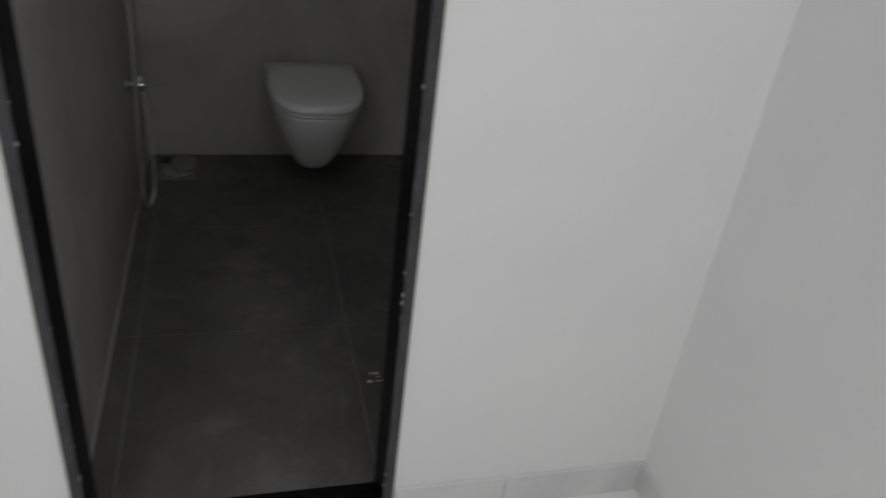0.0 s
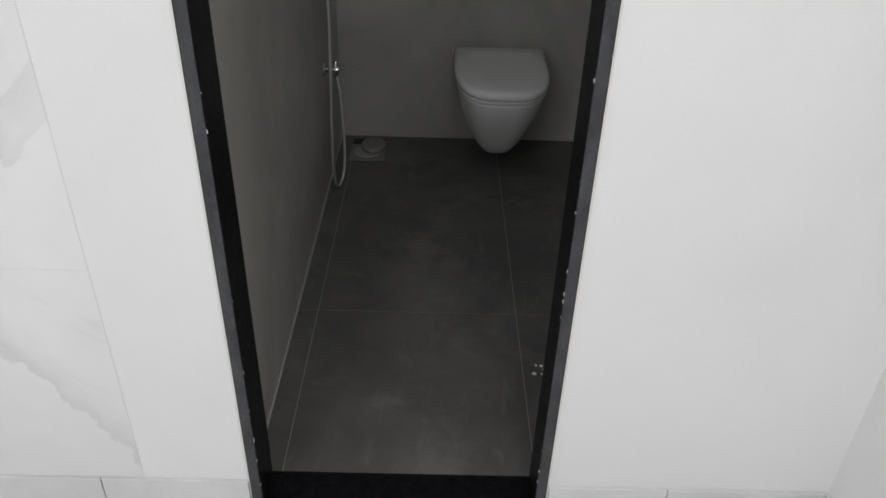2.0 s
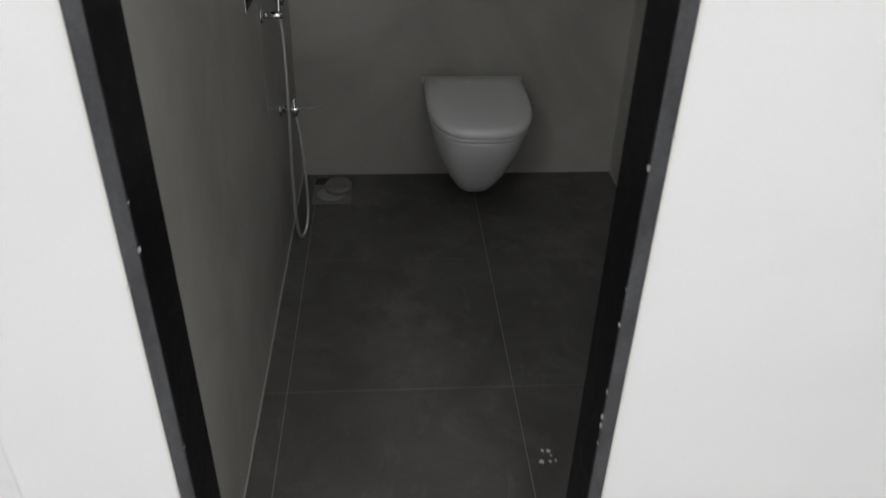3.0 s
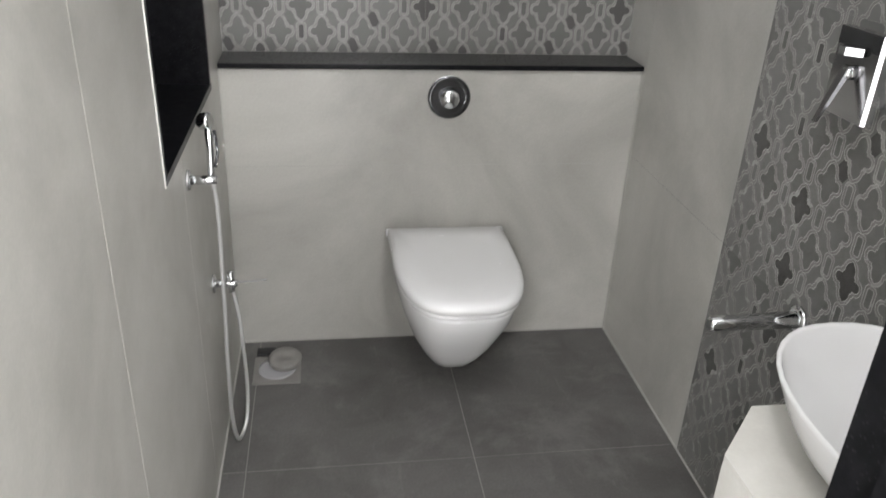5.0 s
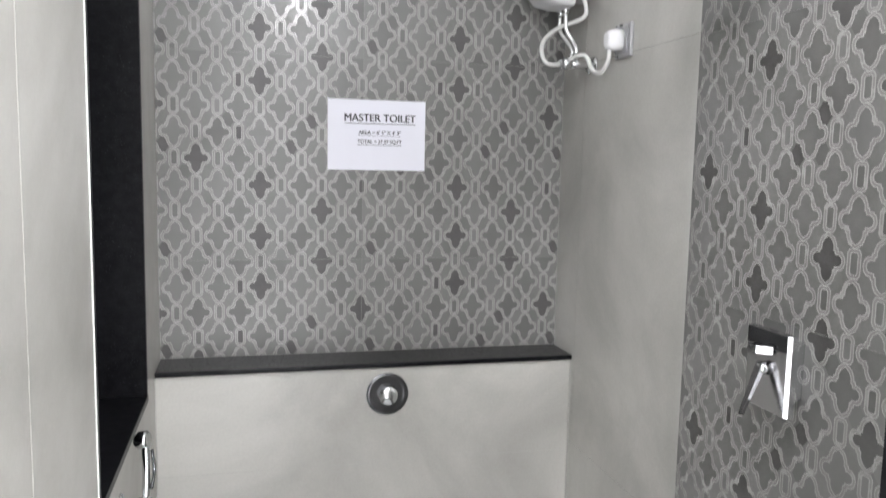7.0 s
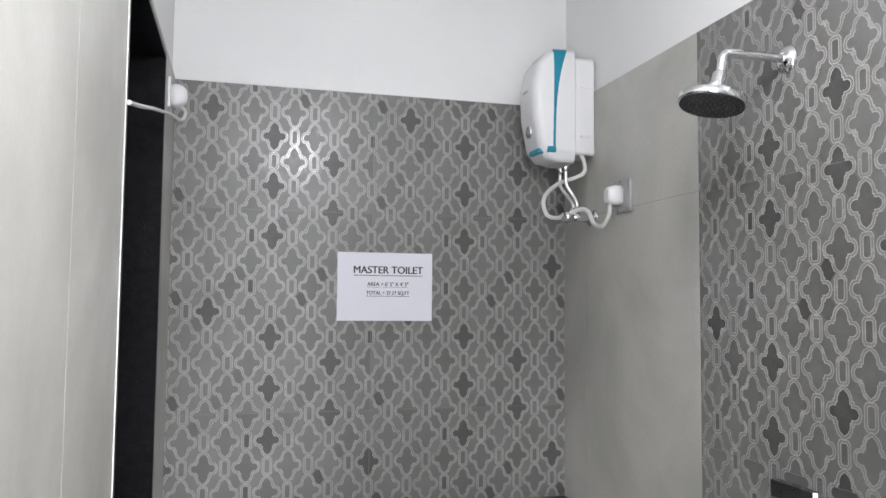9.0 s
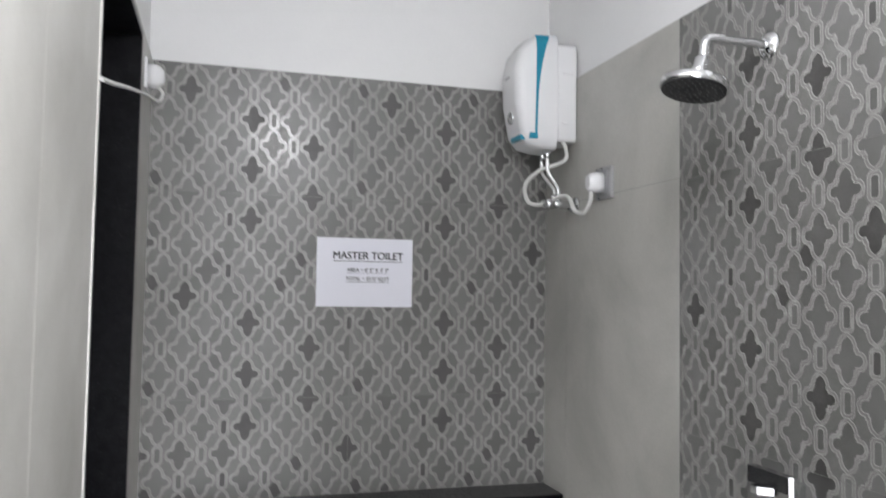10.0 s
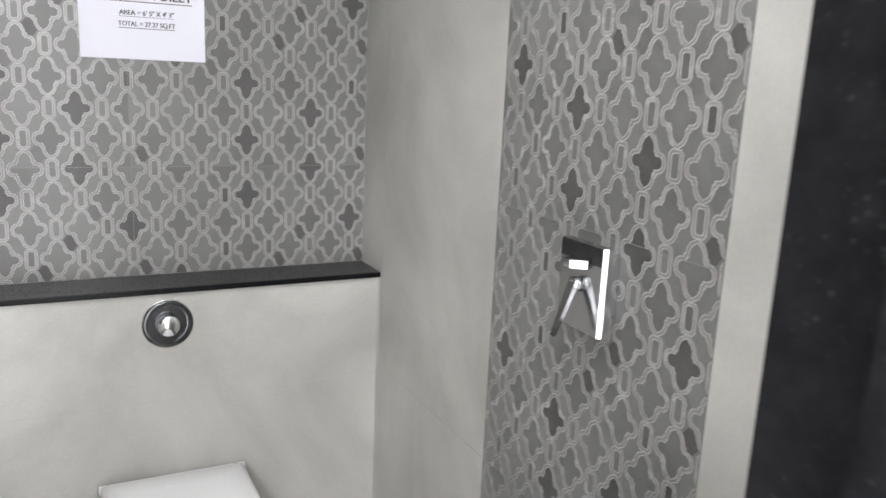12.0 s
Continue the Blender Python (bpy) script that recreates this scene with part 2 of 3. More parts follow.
def structure(name, bm, mat, label, category):
    return tagged(finish(name, bm, mat), label, category, kind="structure")


# ---- plan: left wall x = 0, right wall x = W, back wall y = D, bathroom floor z = 0 ----
W, D, H = 1.295, 2.052, 2.708
YI, YO = 0.02, -0.15          # the door wall's two faces
TOP = 2.294                   # where the wall tiles end
T = 0.010                     # tile thickness
NY0, NY1, NZ0, NZ1 = 1.045, 1.718, 0.945, 2.262   # niche in the left wall
DX0, DX1, DH = 0.020, 0.706, 2.12                # door opening with its stone lining

wall_left = structure("wall_left", boxes(((-0.25, YI, -0.1), (-T, NY0 - 0.02, H)), ((-0.25, NY1 + 0.02, -0.1), (-T, D + 0.2, H)),
                      ((-0.25, NY0 - 0.02, -0.1), (-T, NY1 + 0.02, NZ0 - 0.02)), ((-0.25, NY0 - 0.02, NZ1 + 0.02), (-T, NY1 + 0.02, H)),
                      ((-0.25, NY0 - 0.02, NZ0 - 0.02), (-0.17, NY1 + 0.02, NZ1 + 0.02))), M_PLASTER, "white painted wall above pale cement-look tiles", "wall")
wall_right = structure("wall_right", box((W + T, YI, -0.1), (W + 0.22, D + 0.2, H)), M_PLASTER, "white painted wall above plain and patterned tiles", "wall")
wall_back = structure("wall_back", box((-T, D + T, -0.1), (W + T, D + 0.2, H)), M_PLASTER, "white painted wall above grey patterned tiles", "wall")
half_wall = structure("half_wall", box((0.001, 1.916, 0.0), (W - 0.001, D - 0.001, 0.9445)), M_GROUT, "low tiled cistern wall behind the toilet", "wall")
door_wall = structure("wall_door", boxes(((-1.7, YO, -0.1), (DX0, YI, 2.7195)), ((DX1, YO, -0.1), (1.60, -0.045, 2.7195)), ((DX1 + 0.0065, -0.045, -0.1), (1.60, YI, 2.7195)), ((DX0, YO, DH), (DX1, -0.045, 2.7195)), ((DX0, -0.045, DH), (DX1 + 0.0065, YI, 2.7195))),
                      M_PLASTER, "smooth white painted wall with a door opening", "wall")
floor = structure("floor", box((-T, -0.045, -0.12), (W + T, D + 0.1, -0.0012)), M_DGROUT, "dark grey tiled bathroom floor", "floor")
ceiling = structure("ceiling", box((-0.25, YI, H), (W + 0.22, D + 0.2, H + 0.1)), M_PLASTER, "plain white painted bathroom ceiling", "ceiling")

# corridor; left and back walls and ceiling, out of view, added to enclose the light
CX0, CX1, CY = -1.70, 1.362, -2.9
structure("wall_corridor_right", box((CX1, CY, -0.1), (CX1 + 0.2, YO, 2.72)), M_PLASTER, "smooth white painted corridor wall", "wall")
structure("wall_corridor_left", box((CX0 - 0.2, CY, -0.1), (CX0, YO, 2.72)), M_PLASTER, "smooth white painted corridor wall", "wall")
structure("wall_corridor_back", box((CX0 - 0.2, CY - 0.2, -0.1), (CX1 + 0.2, CY, 2.72)), M_PLASTER, "smooth white painted corridor wall", "wall")
structure("ceiling_corridor", box((CX0 - 0.2, CY - 0.2, 2.72), (CX1 + 0.2, YI, 2.82)), M_PLASTER, "plain white painted corridor ceiling", "ceiling")
floor_corridor = structure("floor_corridor", box((CX0, CY, -0.12), (CX1, YO - 0.0005, -0.010)), M_GROUT, "polished white marble corridor floor", "floor")

# ---- door lining of black granite, with a rebate ----
lining = structure("door_frame", boxes(((DX0, YO - 0.003, 0.0), (0.044, -0.045, DH)), ((DX0, -0.045, 0.0), (0.026, YI, DH))),
                   M_GRANITE, "black speckled granite door lining with chipped edges", "door frame")
part("jamb", boxes(((0.682, YO - 0.003, 0.0), (DX1, -0.045, DH)), ((DX1, -0.045, 0.0), (DX1 + 0.0063, YI, DH))), M_GRANITE, lining)
part("head", boxes(((0.044, YO - 0.003, DH - 0.024), (0.682, -0.045, DH)), ((0.026, -0.0449, DH - 0.008), (DX1, YI, DH))), M_GRANITE, lining)
part("worn_edge", box((DX0 + 0.0015, YO - 0.0042, 0.003), (0.0425, YO - 0.0031, DH)), M_EDGE, lining, "grey unpolished front edge of the stone")
part("worn_edge", box((0.6835, YO - 0.0042, 0.003), (DX1 - 0.0015, YO - 0.0031, DH)), M_EDGE, lining, "grey unpolished front edge of the stone")
structure("door_sill", box((DX0, YO - 0.004, -0.05), (DX1, -0.043, 0.002), 0.001), M_GRANITE, "flat black granite door sill", "door sill")
random.seed(4)
chips = bmesh.new()
for k in range(46):
    z, side = random.uniform(0.05, 2.0), random.random() < 0.5
    x = 0.0445 if side else 0.6815
    if random.random() < 0.4:
        x = DX0 + 0.0005 if side else DX1 - 0.0005
    r = random.uniform(0.0008, 0.0026)
    add_box(chips, (x - r * 0.6, YO - 0.0052, z - r * random.uniform(0.6, 3)), (x + r * 0.6, YO - 0.0038, z + r), 0.0)
tagged(part("edge_chip", chips, M_NOZZLE, lining, "pale chips along the stone edges"), kind="stuff")
structure("trim_left", box((DX0 - 0.004, YO - 0.004, 0.095), (DX0 - 0.0002, YO + 0.001, DH)), M_CAULK, "thin white caulk line beside the stone", "caulk")
structure("trim_right", box((DX1 + 0.0002, YO - 0.004, 0.095), (DX1 + 0.004, YO + 0.001, DH)), M_CAULK, "thin white caulk line beside the stone", "caulk")

# ---- niche lining ----
niche = structure("window_niche", box((-0.168, NY0, NZ0), (-0.150, NY1, NZ1)), M_GRANITE, "tall wall recess lined with black granite", "niche")
part("sill", box((-0.168, NY0 - 0.018, NZ0 - 0.018), (0.003, NY1 + 0.018, NZ0), 0.001), M_GRANITE, niche)
part("side", box((-0.168, NY1, NZ0), (0.002, NY1 + 0.018, NZ1), 0.001), M_GRANITE, niche)
part("side", box((-0.168, NY0 - 0.018, NZ0), (0.002, NY0, NZ1), 0.001), M_GRANITE, niche)
part("head", box((-0.168, NY0 - 0.018, NZ1), (0.002, NY1 + 0.018, NZ1 + 0.014), 0.001), M_GRANITE, niche)
part("edge_trim", box((0.0, NY0 - 0.0205, NZ0 - 0.02), (0.0024, NY0 - 0.0185, NZ1), 0.0005), M_CAULK, niche, "thin white edge strip")

# ---- toilet ----
TX = 0.682


def d_outline(w, yf, yb, z, n=28, nose=0.62):
    """A D: flat at the back, rounded at the front."""
    pts = [(TX - w, yb, z)]
    ys = yf + (yb - yf) * nose
    for k in range(n + 1):
        a = math.pi * k / n
        ca, sa = math.cos(a), math.sin(a)
        pts.append((TX - w * math.copysign(abs(ca) ** 0.62, ca), ys - (ys - yf) * sa ** 0.80, z))
    pts.append((TX + w, yb, z))
    return pts


toilet, _ = thing("wall_hung_toilet", (TX, 1.9, 0.05), "white ceramic wall-hung toilet with its lid closed", "toilet")
bowl_sections = [(0.072, 0.030, 1.640, 1.74), (0.077, 0.052, 1.600, 1.80), (0.100, 0.080, 1.560, 1.86), (0.145, 0.108, 1.515, 1.904), (0.20, 0.133, 1.470, 1.904),
                 (0.27, 0.156, 1.420, 1.904), (0.33, 0.172, 1.378, 1.904), (0.385, 0.180, 1.352, 1.904), (0.398, 0.180, 1.350, 1.904)]
part("bowl", loft([d_outline(w, yf, yb, z) for z, w, yf, yb in bowl_sections]), M_CERAMIC, toilet)
part("seat", loft([d_outline(w, yf, 1.835, z) for z, w, yf in ((0.400, 0.178, 1.352), (0.402, 0.184, 1.345), (0.412, 0.184, 1.345), (0.414, 0.180, 1.35))]), M_LID, toilet)
part("lid", loft([d_outline(w, yf, yb, z) for z, w, yf, yb in ((0.416, 0.183, 1.345, 1.840), (0.420, 0.188, 1.338, 1.845), (0.436, 0.188, 1.338, 1.845), (0.446, 0.184, 1.345, 1.842), (0.452, 0.172, 1.365, 1.834), (0.455, 0.12, 1.45, 1.76))]), M_LID, toilet)
for sx in (-1, 1):
    part("hinge", lathe((TX + sx * 0.172, 1.858, 0.428), (sx, 0, 0), [(0, 0.013), (0.018, 0.013), (0.020, 0.010)], 16), M_LID, toilet)
part("hinge_deck", box((TX - 0.17, 1.846, 0.398), (TX + 0.17, 1.903, 0.420), 0.006), M_CERAMIC, toilet)
settle(toilet, (TX, 1.9, 0.05))

# flush plate
flush, _ = thing("flush_button", (0.683, 1.9, 0.86), "round dark chrome flush button on the cistern wall", "flush button")
part("rose", lathe((0.683, 1.9055, 0.860), (0, -1, 0), [(0, 0.066), (0.006, 0.066), (0.009, 0.060), (0.006, 0.050)], 40), M_DKCHROME, flush)
part("ring", lathe((0.683, 1.9055, 0.860), (0, -1, 0), [(0, 0.0675), (0.004, 0.0675), (0.0045, 0.066)], 40), M_CHROME, flush, "thin chrome rim")
part("button", lathe((0.683, 1.899, 0.860), (0, -1, 0), [(0, 0.030), (0.020, 0.030), (0.026, 0.026), (0.027, 0.0)], 32), M_CHROME, flush, "polished chrome push button")
settle(flush, (0.683, 1.9, 0.86))

# black ledge on the cistern wall
ledge = tagged(finish("ledge", box((0.002, 1.899, 0.947), (W - 0.002, D - 0.0015, 0.961), 0.001), M_LEDGE), "deep black granite ledge on the low tiled wall", "ledge")
part("front_edge", box((0.002, 1.891, 0.9465), (W - 0.002, 1.8988, 0.9608), 0.002), M_GRANITE, ledge, "polished black rounded front edge")

# ---- health faucet with its hose, and its stop valve ----
spray, _ = thing("hand_shower", (0.03, 1.3, 0.9), "chrome hand spray with steel hose in a wall bracket", "hand shower")
holder = part("holder", lathe((0.0, 1.255, 0.852), (1, 0, 0), [(0, 0.011), (0.062, 0.010), (0.066, 0.006)], 16), M_CHROME, spray)
part("holder_rose", lathe((0.0, 1.255, 0.852), (1, 0, 0), [(0, 0.024), (0.006, 0.023), (0.008, 0.012)], 24), M_CHROME, holder)
handle = part("handle", tube([(0.050, 1.270, 0.855), (0.050, 1.285, 0.905), (0.047, 1.305, 0.955)], 0.0085, 12), M_CHROME, spray)
part("spray_head", lathe((0.040, 1.315, 0.968), (0.9, -0.25, 0.1), [(-0.016, 0.012), (-0.008, 0.019), (0.010, 0.020), (0.014, 0.016)], 20), M_CHROME, spray)
part("trigger", tube([(0.061, 1.272, 0.875), (0.066, 1.285, 0.91), (0.060, 1.305, 0.95)], 0.0035, 8), M_DKCHROME, handle)
part("hose", tube([(0.052, 1.266, 0.850), (0.056, 1.275, 0.76), (0.050, 1.285, 0.52), (0.043, 1.292, 0.32), (0.040, 1.305, 0.15), (0.043, 1.345, 0.050), (0.050, 1.388, 0.028),
                   (0.062, 1.425, 0.060), (0.068, 1.440, 0.15), (0.066, 1.446, 0.26), (0.060, 1.450, 0.38), (0.049, 1.455, 0.462)], 0.0052, 10, 10), M_STEEL, spray, "braided steel hose hanging in a loop")
settle(spray, (0.0, 1.255, 0.852))

stop, _ = thing("angle_valve", (0, 1.455, 0.49), "small chrome stop valve with a lever", "valve")
part("rose", lathe((0.0, 1.455, 0.480), (1, 0, 0), [(0, 0.026), (0.005, 0.025), (0.009, 0.014)], 24), M_CHROME, stop)
part("body", lathe((0.0, 1.455, 0.480), (1, 0, 0), [(0.004, 0.011), (0.060, 0.011), (0.064, 0.008)], 16), M_CHROME, stop)
part("outlet", lathe((0.047, 1.455, 0.455), (0, 0, 1), [(0, 0.008), (0.015, 0.010), (0.055, 0.010), (0.062, 0.007)], 16), M_CHROME, stop)
part("lever", tube([(0.060, 1.455, 0.482), (0.100, 1.452, 0.486), (0.140, 1.448, 0.492)], 0.0040, 8), M_CHROME, stop)
settle(stop, (0.0, 1.455, 0.48))

# ---- floor drain with its loose cover ----
drain = tagged(finish("floor_drain", box((0.055, 1.655, -0.004), (0.206, 1.806, 0.003), 0.0012), M_DRAIN), "square grey floor drain plate in the corner", "drain")
part("grate_ring", lathe((0.130, 1.735, 0.0035), (0, 0, 1), [(0, 0.060), (0.001, 0.060), (0.002, 0.050), (0.0012, 0.046)], 32), M_NOZZLE, drain)
cover, _ = thing("drain_cover", (0.15, 1.75, 0.004), "round grey drain cover lying on the drain plate", "drain cover")
part("disc", lathe((0.155, 1.764, 0.0085), (0.0, -0.10, 1), [(0, 0.050), (0.003, 0.052), (0.018, 0.054), (0.024, 0.050), (0.0245, 0.014), (0.020, 0.011)], 36), M_DRAIN, cover)
part("stub", box((0.060, 1.812, 0.001), (0.120, 1.850, 0.012), 0.003), M_RUBBER, cover)
settle(cover, (0.155, 1.752, 0.006))

# ---- sign on the back wall ----
sign = tagged(finish("paper_sign", box((0.509, D - 0.0032, 1.551), (0.821, D - 0.0022, 1.7715)), M_PAPER), "white paper notice taped to the patterned tiles", "sign")


def words(text, x, z, size, width, mat, parent):
    c = bpy.data.curves.new("text", "FONT")
    c.body, c.size, c.align_x, c.extrude = text, size, "CENTER", 0.0002
    tmp = bpy.data.objects.new("text", c)
    me = bpy.data.meshes.new_from_object(tmp)
    xs = [v.co.x for v in me.vertices]
    k = width / (max(xs) - min(xs))
    mid = (max(xs) + min(xs)) / 2
    me.transform(Matrix.Translation((x, D - 0.0036, z)) @ pose(0, 0, 0, 90, 0, 0) @ Matrix.Diagonal((k, 1, 1, 1)) @ Matrix.Translation((-mid, 0, 0)))
    me.materials.append(mat)
    ob = new("text", me)
    ob.parent = parent
    bpy.data.objects.remove(tmp)
    return ob


words("MASTER TOILET", 0.6747, 1.704, 0.0333, 0.227, M_INK, sign)
bold = words("MASTER TOILET", 0.6764, 1.7044, 0.0333, 0.227, M_INK, sign)
bold.location.y = -0.0003
words("AREA = 6' 5\" X 4' 3\"", 0.6733, 1.6634, 0.0172, 0.135, M_INK, sign)
words("TOTAL = 27.27 SQ.FT", 0.6733, 1.6354, 0.0172, 0.1415, M_INK, sign)
words("AREA = 6' 5\" X 4' 3\"", 0.6742, 1.6634, 0.0172, 0.135, M_INK, sign).location.y = -0.0003
words("TOTAL = 27.27 SQ.FT", 0.6742, 1.6354, 0.0172, 0.1415, M_INK, sign).location.y = -0.0003
part("underline", boxes(((0.562, D - 0.0038, 1.6962), (0.7887, D - 0.0034, 1.6983)), ((0.6026, D - 0.0038, 1.6296), (0.744, D - 0.0034, 1.6312)),
                        ((0.6057, D - 0.0038, 1.6588), (0.7409, D - 0.0034, 1.6598))), M_INK, sign)

# ---- instant water heater on the right wall ----
heater, _ = thing("water_heater", (W, 1.88, 2.1), "white instant water heater with a teal stripe", "water heater")


def heater_outline(x0, x1, y0, y1, z, r=0.03):
    pts = []
    for cx, cy, a0 in ((x0 + r, y0 + r, 180), (x1 - 0.006, y0 + 0.006, 270), (x1 - 0.006, y1 - 0.006, 0), (x0 + r, y1 - r, 90)):
        rr = r if cx == x0 + r else 0.006
        for k in range(7):
            a = radians(a0 + 15 * k)
            pts.append((cx + rr * math.cos(a), cy + rr * math.sin(a), z))
    return pts


HY0, HY1 = 1.800, 1.952
cover_secs = [(2.058, 1.165, 0.020), (2.068, 1.128, 0.010), (2.10, 1.105, 0.002), (2.20, 1.086, 0.0), (2.30, 1.082, 0.0), (2.365, 1.096, 0.002), (2.405, 1.125, 0.008), (2.424, 1.165, 0.018)]
part("cover", loft([heater_outline(x0, 1.225, HY0 + i, HY1 - i, z) for z, x0, i in cover_secs]), M_WHITE, heater)
part("housing", loft([heater_outline(1.2255, W - 0.001, HY0 + 0.010 + i, HY1 - 0.010 - i, z, 0.008) for z, i in ((2.085, 0.01), (2.095, 0.002), (2.385, 0.002), (2.40, 0.012))]), M_WHITE, heater)
stripe = bmesh.new()
rows_ = []
for k in range(21):
    u = k / 20
    z = 2.088 + 0.330 * u
    inset = float(np.interp(z, (2.30, 2.365, 2.405, 2.424), (0.0, 0.002, 0.008, 0.018)))
    rows_.append([stripe.verts.new((x, HY0 - 0.0012 + inset, z)) for x in (1.1465 + 0.004 * u, 1.1535 + 0.004 * u + 0.040 * u ** 3.5)])
for a, b in zip(rows_, rows_[1:]):
    stripe.faces.new((a[0], a[1], b[1], b[0]))
ext = bmesh.ops.extrude_face_region(stripe, geom=stripe.faces[:])
bmesh.ops.translate(stripe, verts=[v for v in ext["geom"] if isinstance(v, bmesh.types.BMVert)], vec=(0, 0.006, 0))
part("stripe", stripe, M_BLUE, heater, "teal stripe widening towards the top")
part("foot_stripe", box((1.103, HY0 + 0.018, 2.084), (1.150, HY0 + 0.10, 2.100), 0.004), M_BLUE, heater, "teal lower edge")
part("foot_stripe", box((1.128, HY0 - 0.001, 2.086), (1.156, HY0 + 0.020, 2.104), 0.002), M_BLUE, heater, "teal lower edge")
part("gauge", lathe((1.094, 1.872, 2.160), (-1, 0, 0), [(-0.004, 0.021), (0.004, 0.021), (0.006, 0.017), (0.004, 0.014)], 24), M_CHROME, heater, "round temperature gauge")
part("badge", box((1.0805, 1.86, 2.285), (1.086, 1.90, 2.291)), M_NOZZLE, heater)
for z in (2.14, 2.30):
    part("slot", box((1.245, HY0 + 0.0085, z), (1.278, HY0 + 0.013, z + 0.007), 0.001), M_WHITE, heater)
for y in (1.84, 1.88):
    part("nipple", lathe((1.205, y, 2.075), (0, 0, -1), [(0, 0.010), (0.02, 0.010), (0.021, 0.013), (0.040, 0.013), (0.042, 0.008)], 12), M_CHROME, heater)
settle(heater, (W, 1.88, 2.085))

for y, dy in ((1.84, 0.012), (1.885, 0.02)):
    hose, _ = thing("water_hose", (1.2, y, 1.92), "short braided steel hose below the water heater", "hose", "water heater hoses")
    braid = part("braid", tube([(1.205, y, 2.032), (1.207, y - 0.002, 1.99), (1.225, y - dy, 1.955), (1.232, y - dy * 2, 1.93), (1.232, y - dy * 2, 1.905)], 0.0055, 10), M_STEEL, hose)
    part("nut", lathe((1.232, y - dy * 2, 1.895), (0, 0, 1), [(0, 0.010), (0.018, 0.010), (0.022, 0.007)], 6), M_CHROME, braid)
    settle(hose, (1.232, y - dy * 2, 1.895))
    av, _ = thing("angle_valve", (W, y - dy * 2, 1.885), "chrome angle valve on the tiled wall", "valve", "water heater valves")
    part("rose", lathe((W, y - dy * 2, 1.885), (-1, 0, 0), [(0, 0.025), (0.005, 0.024), (0.010, 0.013)], 20), M_CHROME, av)
    part("body", lathe((W, y - dy * 2, 1.885), (-1, 0, 0), [(0.004, 0.012), (0.074, 0.012), (0.078, 0.008)], 16), M_CHROME, av)
    part("knob", lathe((W - 0.078, y - dy * 2, 1.885), (-1, 0, 0), [(0, 0.016), (0.024, 0.017), (0.027, 0.012)], 8), M_CHROME, av)
    settle(av, (W, y - dy * 2, 1.885))

socket, _ = thing("wall_socket", (W, 1.60, 1.93), "square grey metal socket plate on the tiled wall", "socket")
part("plate", box((W - 0.012, 1.568, 1.882), (W - 0.0002, 1.660, 1.976), 0.003), M_PLATE, socket)
part("insert", box((W - 0.0145, 1.578, 1.892), (W - 0.0122, 1.650, 1.966), 0.001), M_NOZZLE, socket)
settle(socket, (W, 1.614, 1.93))
plug, _ = thing("power_plug", (W, 1.63, 1.93), "white three-pin plug with its cable", "plug")
part("body", loft([[(W - d, 1.622 + sy * a, 1.930 + sz * b) for sy, sz in ((-1, -0.6), (-0.6, -1), (0.6, -1), (1, -0.6), (1, 0.6), (0.6, 1), (-0.6, 1), (-1, 0.6))] for d, a, b in ((0.015, 0.024, 0.028), (0.035, 0.025, 0.029), (0.052, 0.021, 0.025), (0.058, 0.014, 0.018))]), M_WHITE, plug)
part("cable", tube([(1.250, 1.625, 1.905), (1.250, 1.63, 1.875), (1.245, 1.66, 1.845), (1.240, 1.71, 1.855), (1.238, 1.745, 1.895), (1.225, 1.78, 1.905), (1.19, 1.85, 1.885), (1.165, 1.90, 1.90), (1.16, 1.91, 1.955), (1.19, 1.87, 1.995), (1.245, 1.80, 2.02), (1.255, 1.81, 2.06), (1.252, 1.83, 2.09)], 0.0065, 10, 8), M_CABLE, plug)
settle(plug, (W, 1.622, 1.93))

# ---- rain shower ----
shower, _ = thing("overhead_shower", (W, 0.91, 2.13), "chrome overhead shower with a dark spray face", "shower head")
part("rose", lathe((W, 0.910, 2.127), (-1, 0, 0), [(0, 0.030), (0.004, 0.030), (0.012, 0.020), (0.016, 0.012)], 32), M_CHROME, shower)
part("arm", tube([(W - 0.002, 0.910, 2.127), (1.24, 0.908, 2.127), (1.18, 0.906, 2.126), (1.150, 0.905, 2.124), (1.141, 0.905, 2.119), (1.136, 0.905, 2.108), (1.132, 0.905, 2.075)], 0.0095, 14), M_CHROME, shower)
part("joint", lathe((1.132, 0.905, 2.085), (-0.35, -0.05, -1), [(0, 0.011), (0.006, 0.014), (0.026, 0.014), (0.038, 0.019), (0.048, 0.012)], 20), M_CHROME, shower)
hx, hy, hz = 1.110, 0.900, 2.031
tilt = Vector((-0.20, -0.05, -1)).normalized()
part("head", lathe((hx, hy, hz) , tilt, [(-0.014, 0.016), (-0.008, 0.034), (-0.002, 0.058), (0.002, 0.066), (0.016, 0.067), (0.018, 0.065)], 40), M_CHROME, shower)
spray_face = part("spray_face", lathe(Vector((hx, hy, hz)) + tilt * 0.0185, tilt, [(0, 0.063), (0.002, 0.0625)], 40), M_RUBBER, shower, "black rubber spray face")
noz = bmesh.new()
_, ns, nt_ = basis(tilt)
for ring, count in ((0.014, 8), (0.029, 14), (0.044, 20), (0.056, 26)):
    for k in range(count):
        a = math.tau * k / count
        add_lathe(noz, Vector((hx, hy, hz)) + tilt * 0.0203 + (ns * math.cos(a) + nt_ * math.sin(a)) * ring, tilt, [(0, 0.0018), (0.002, 0.0010)], 5)
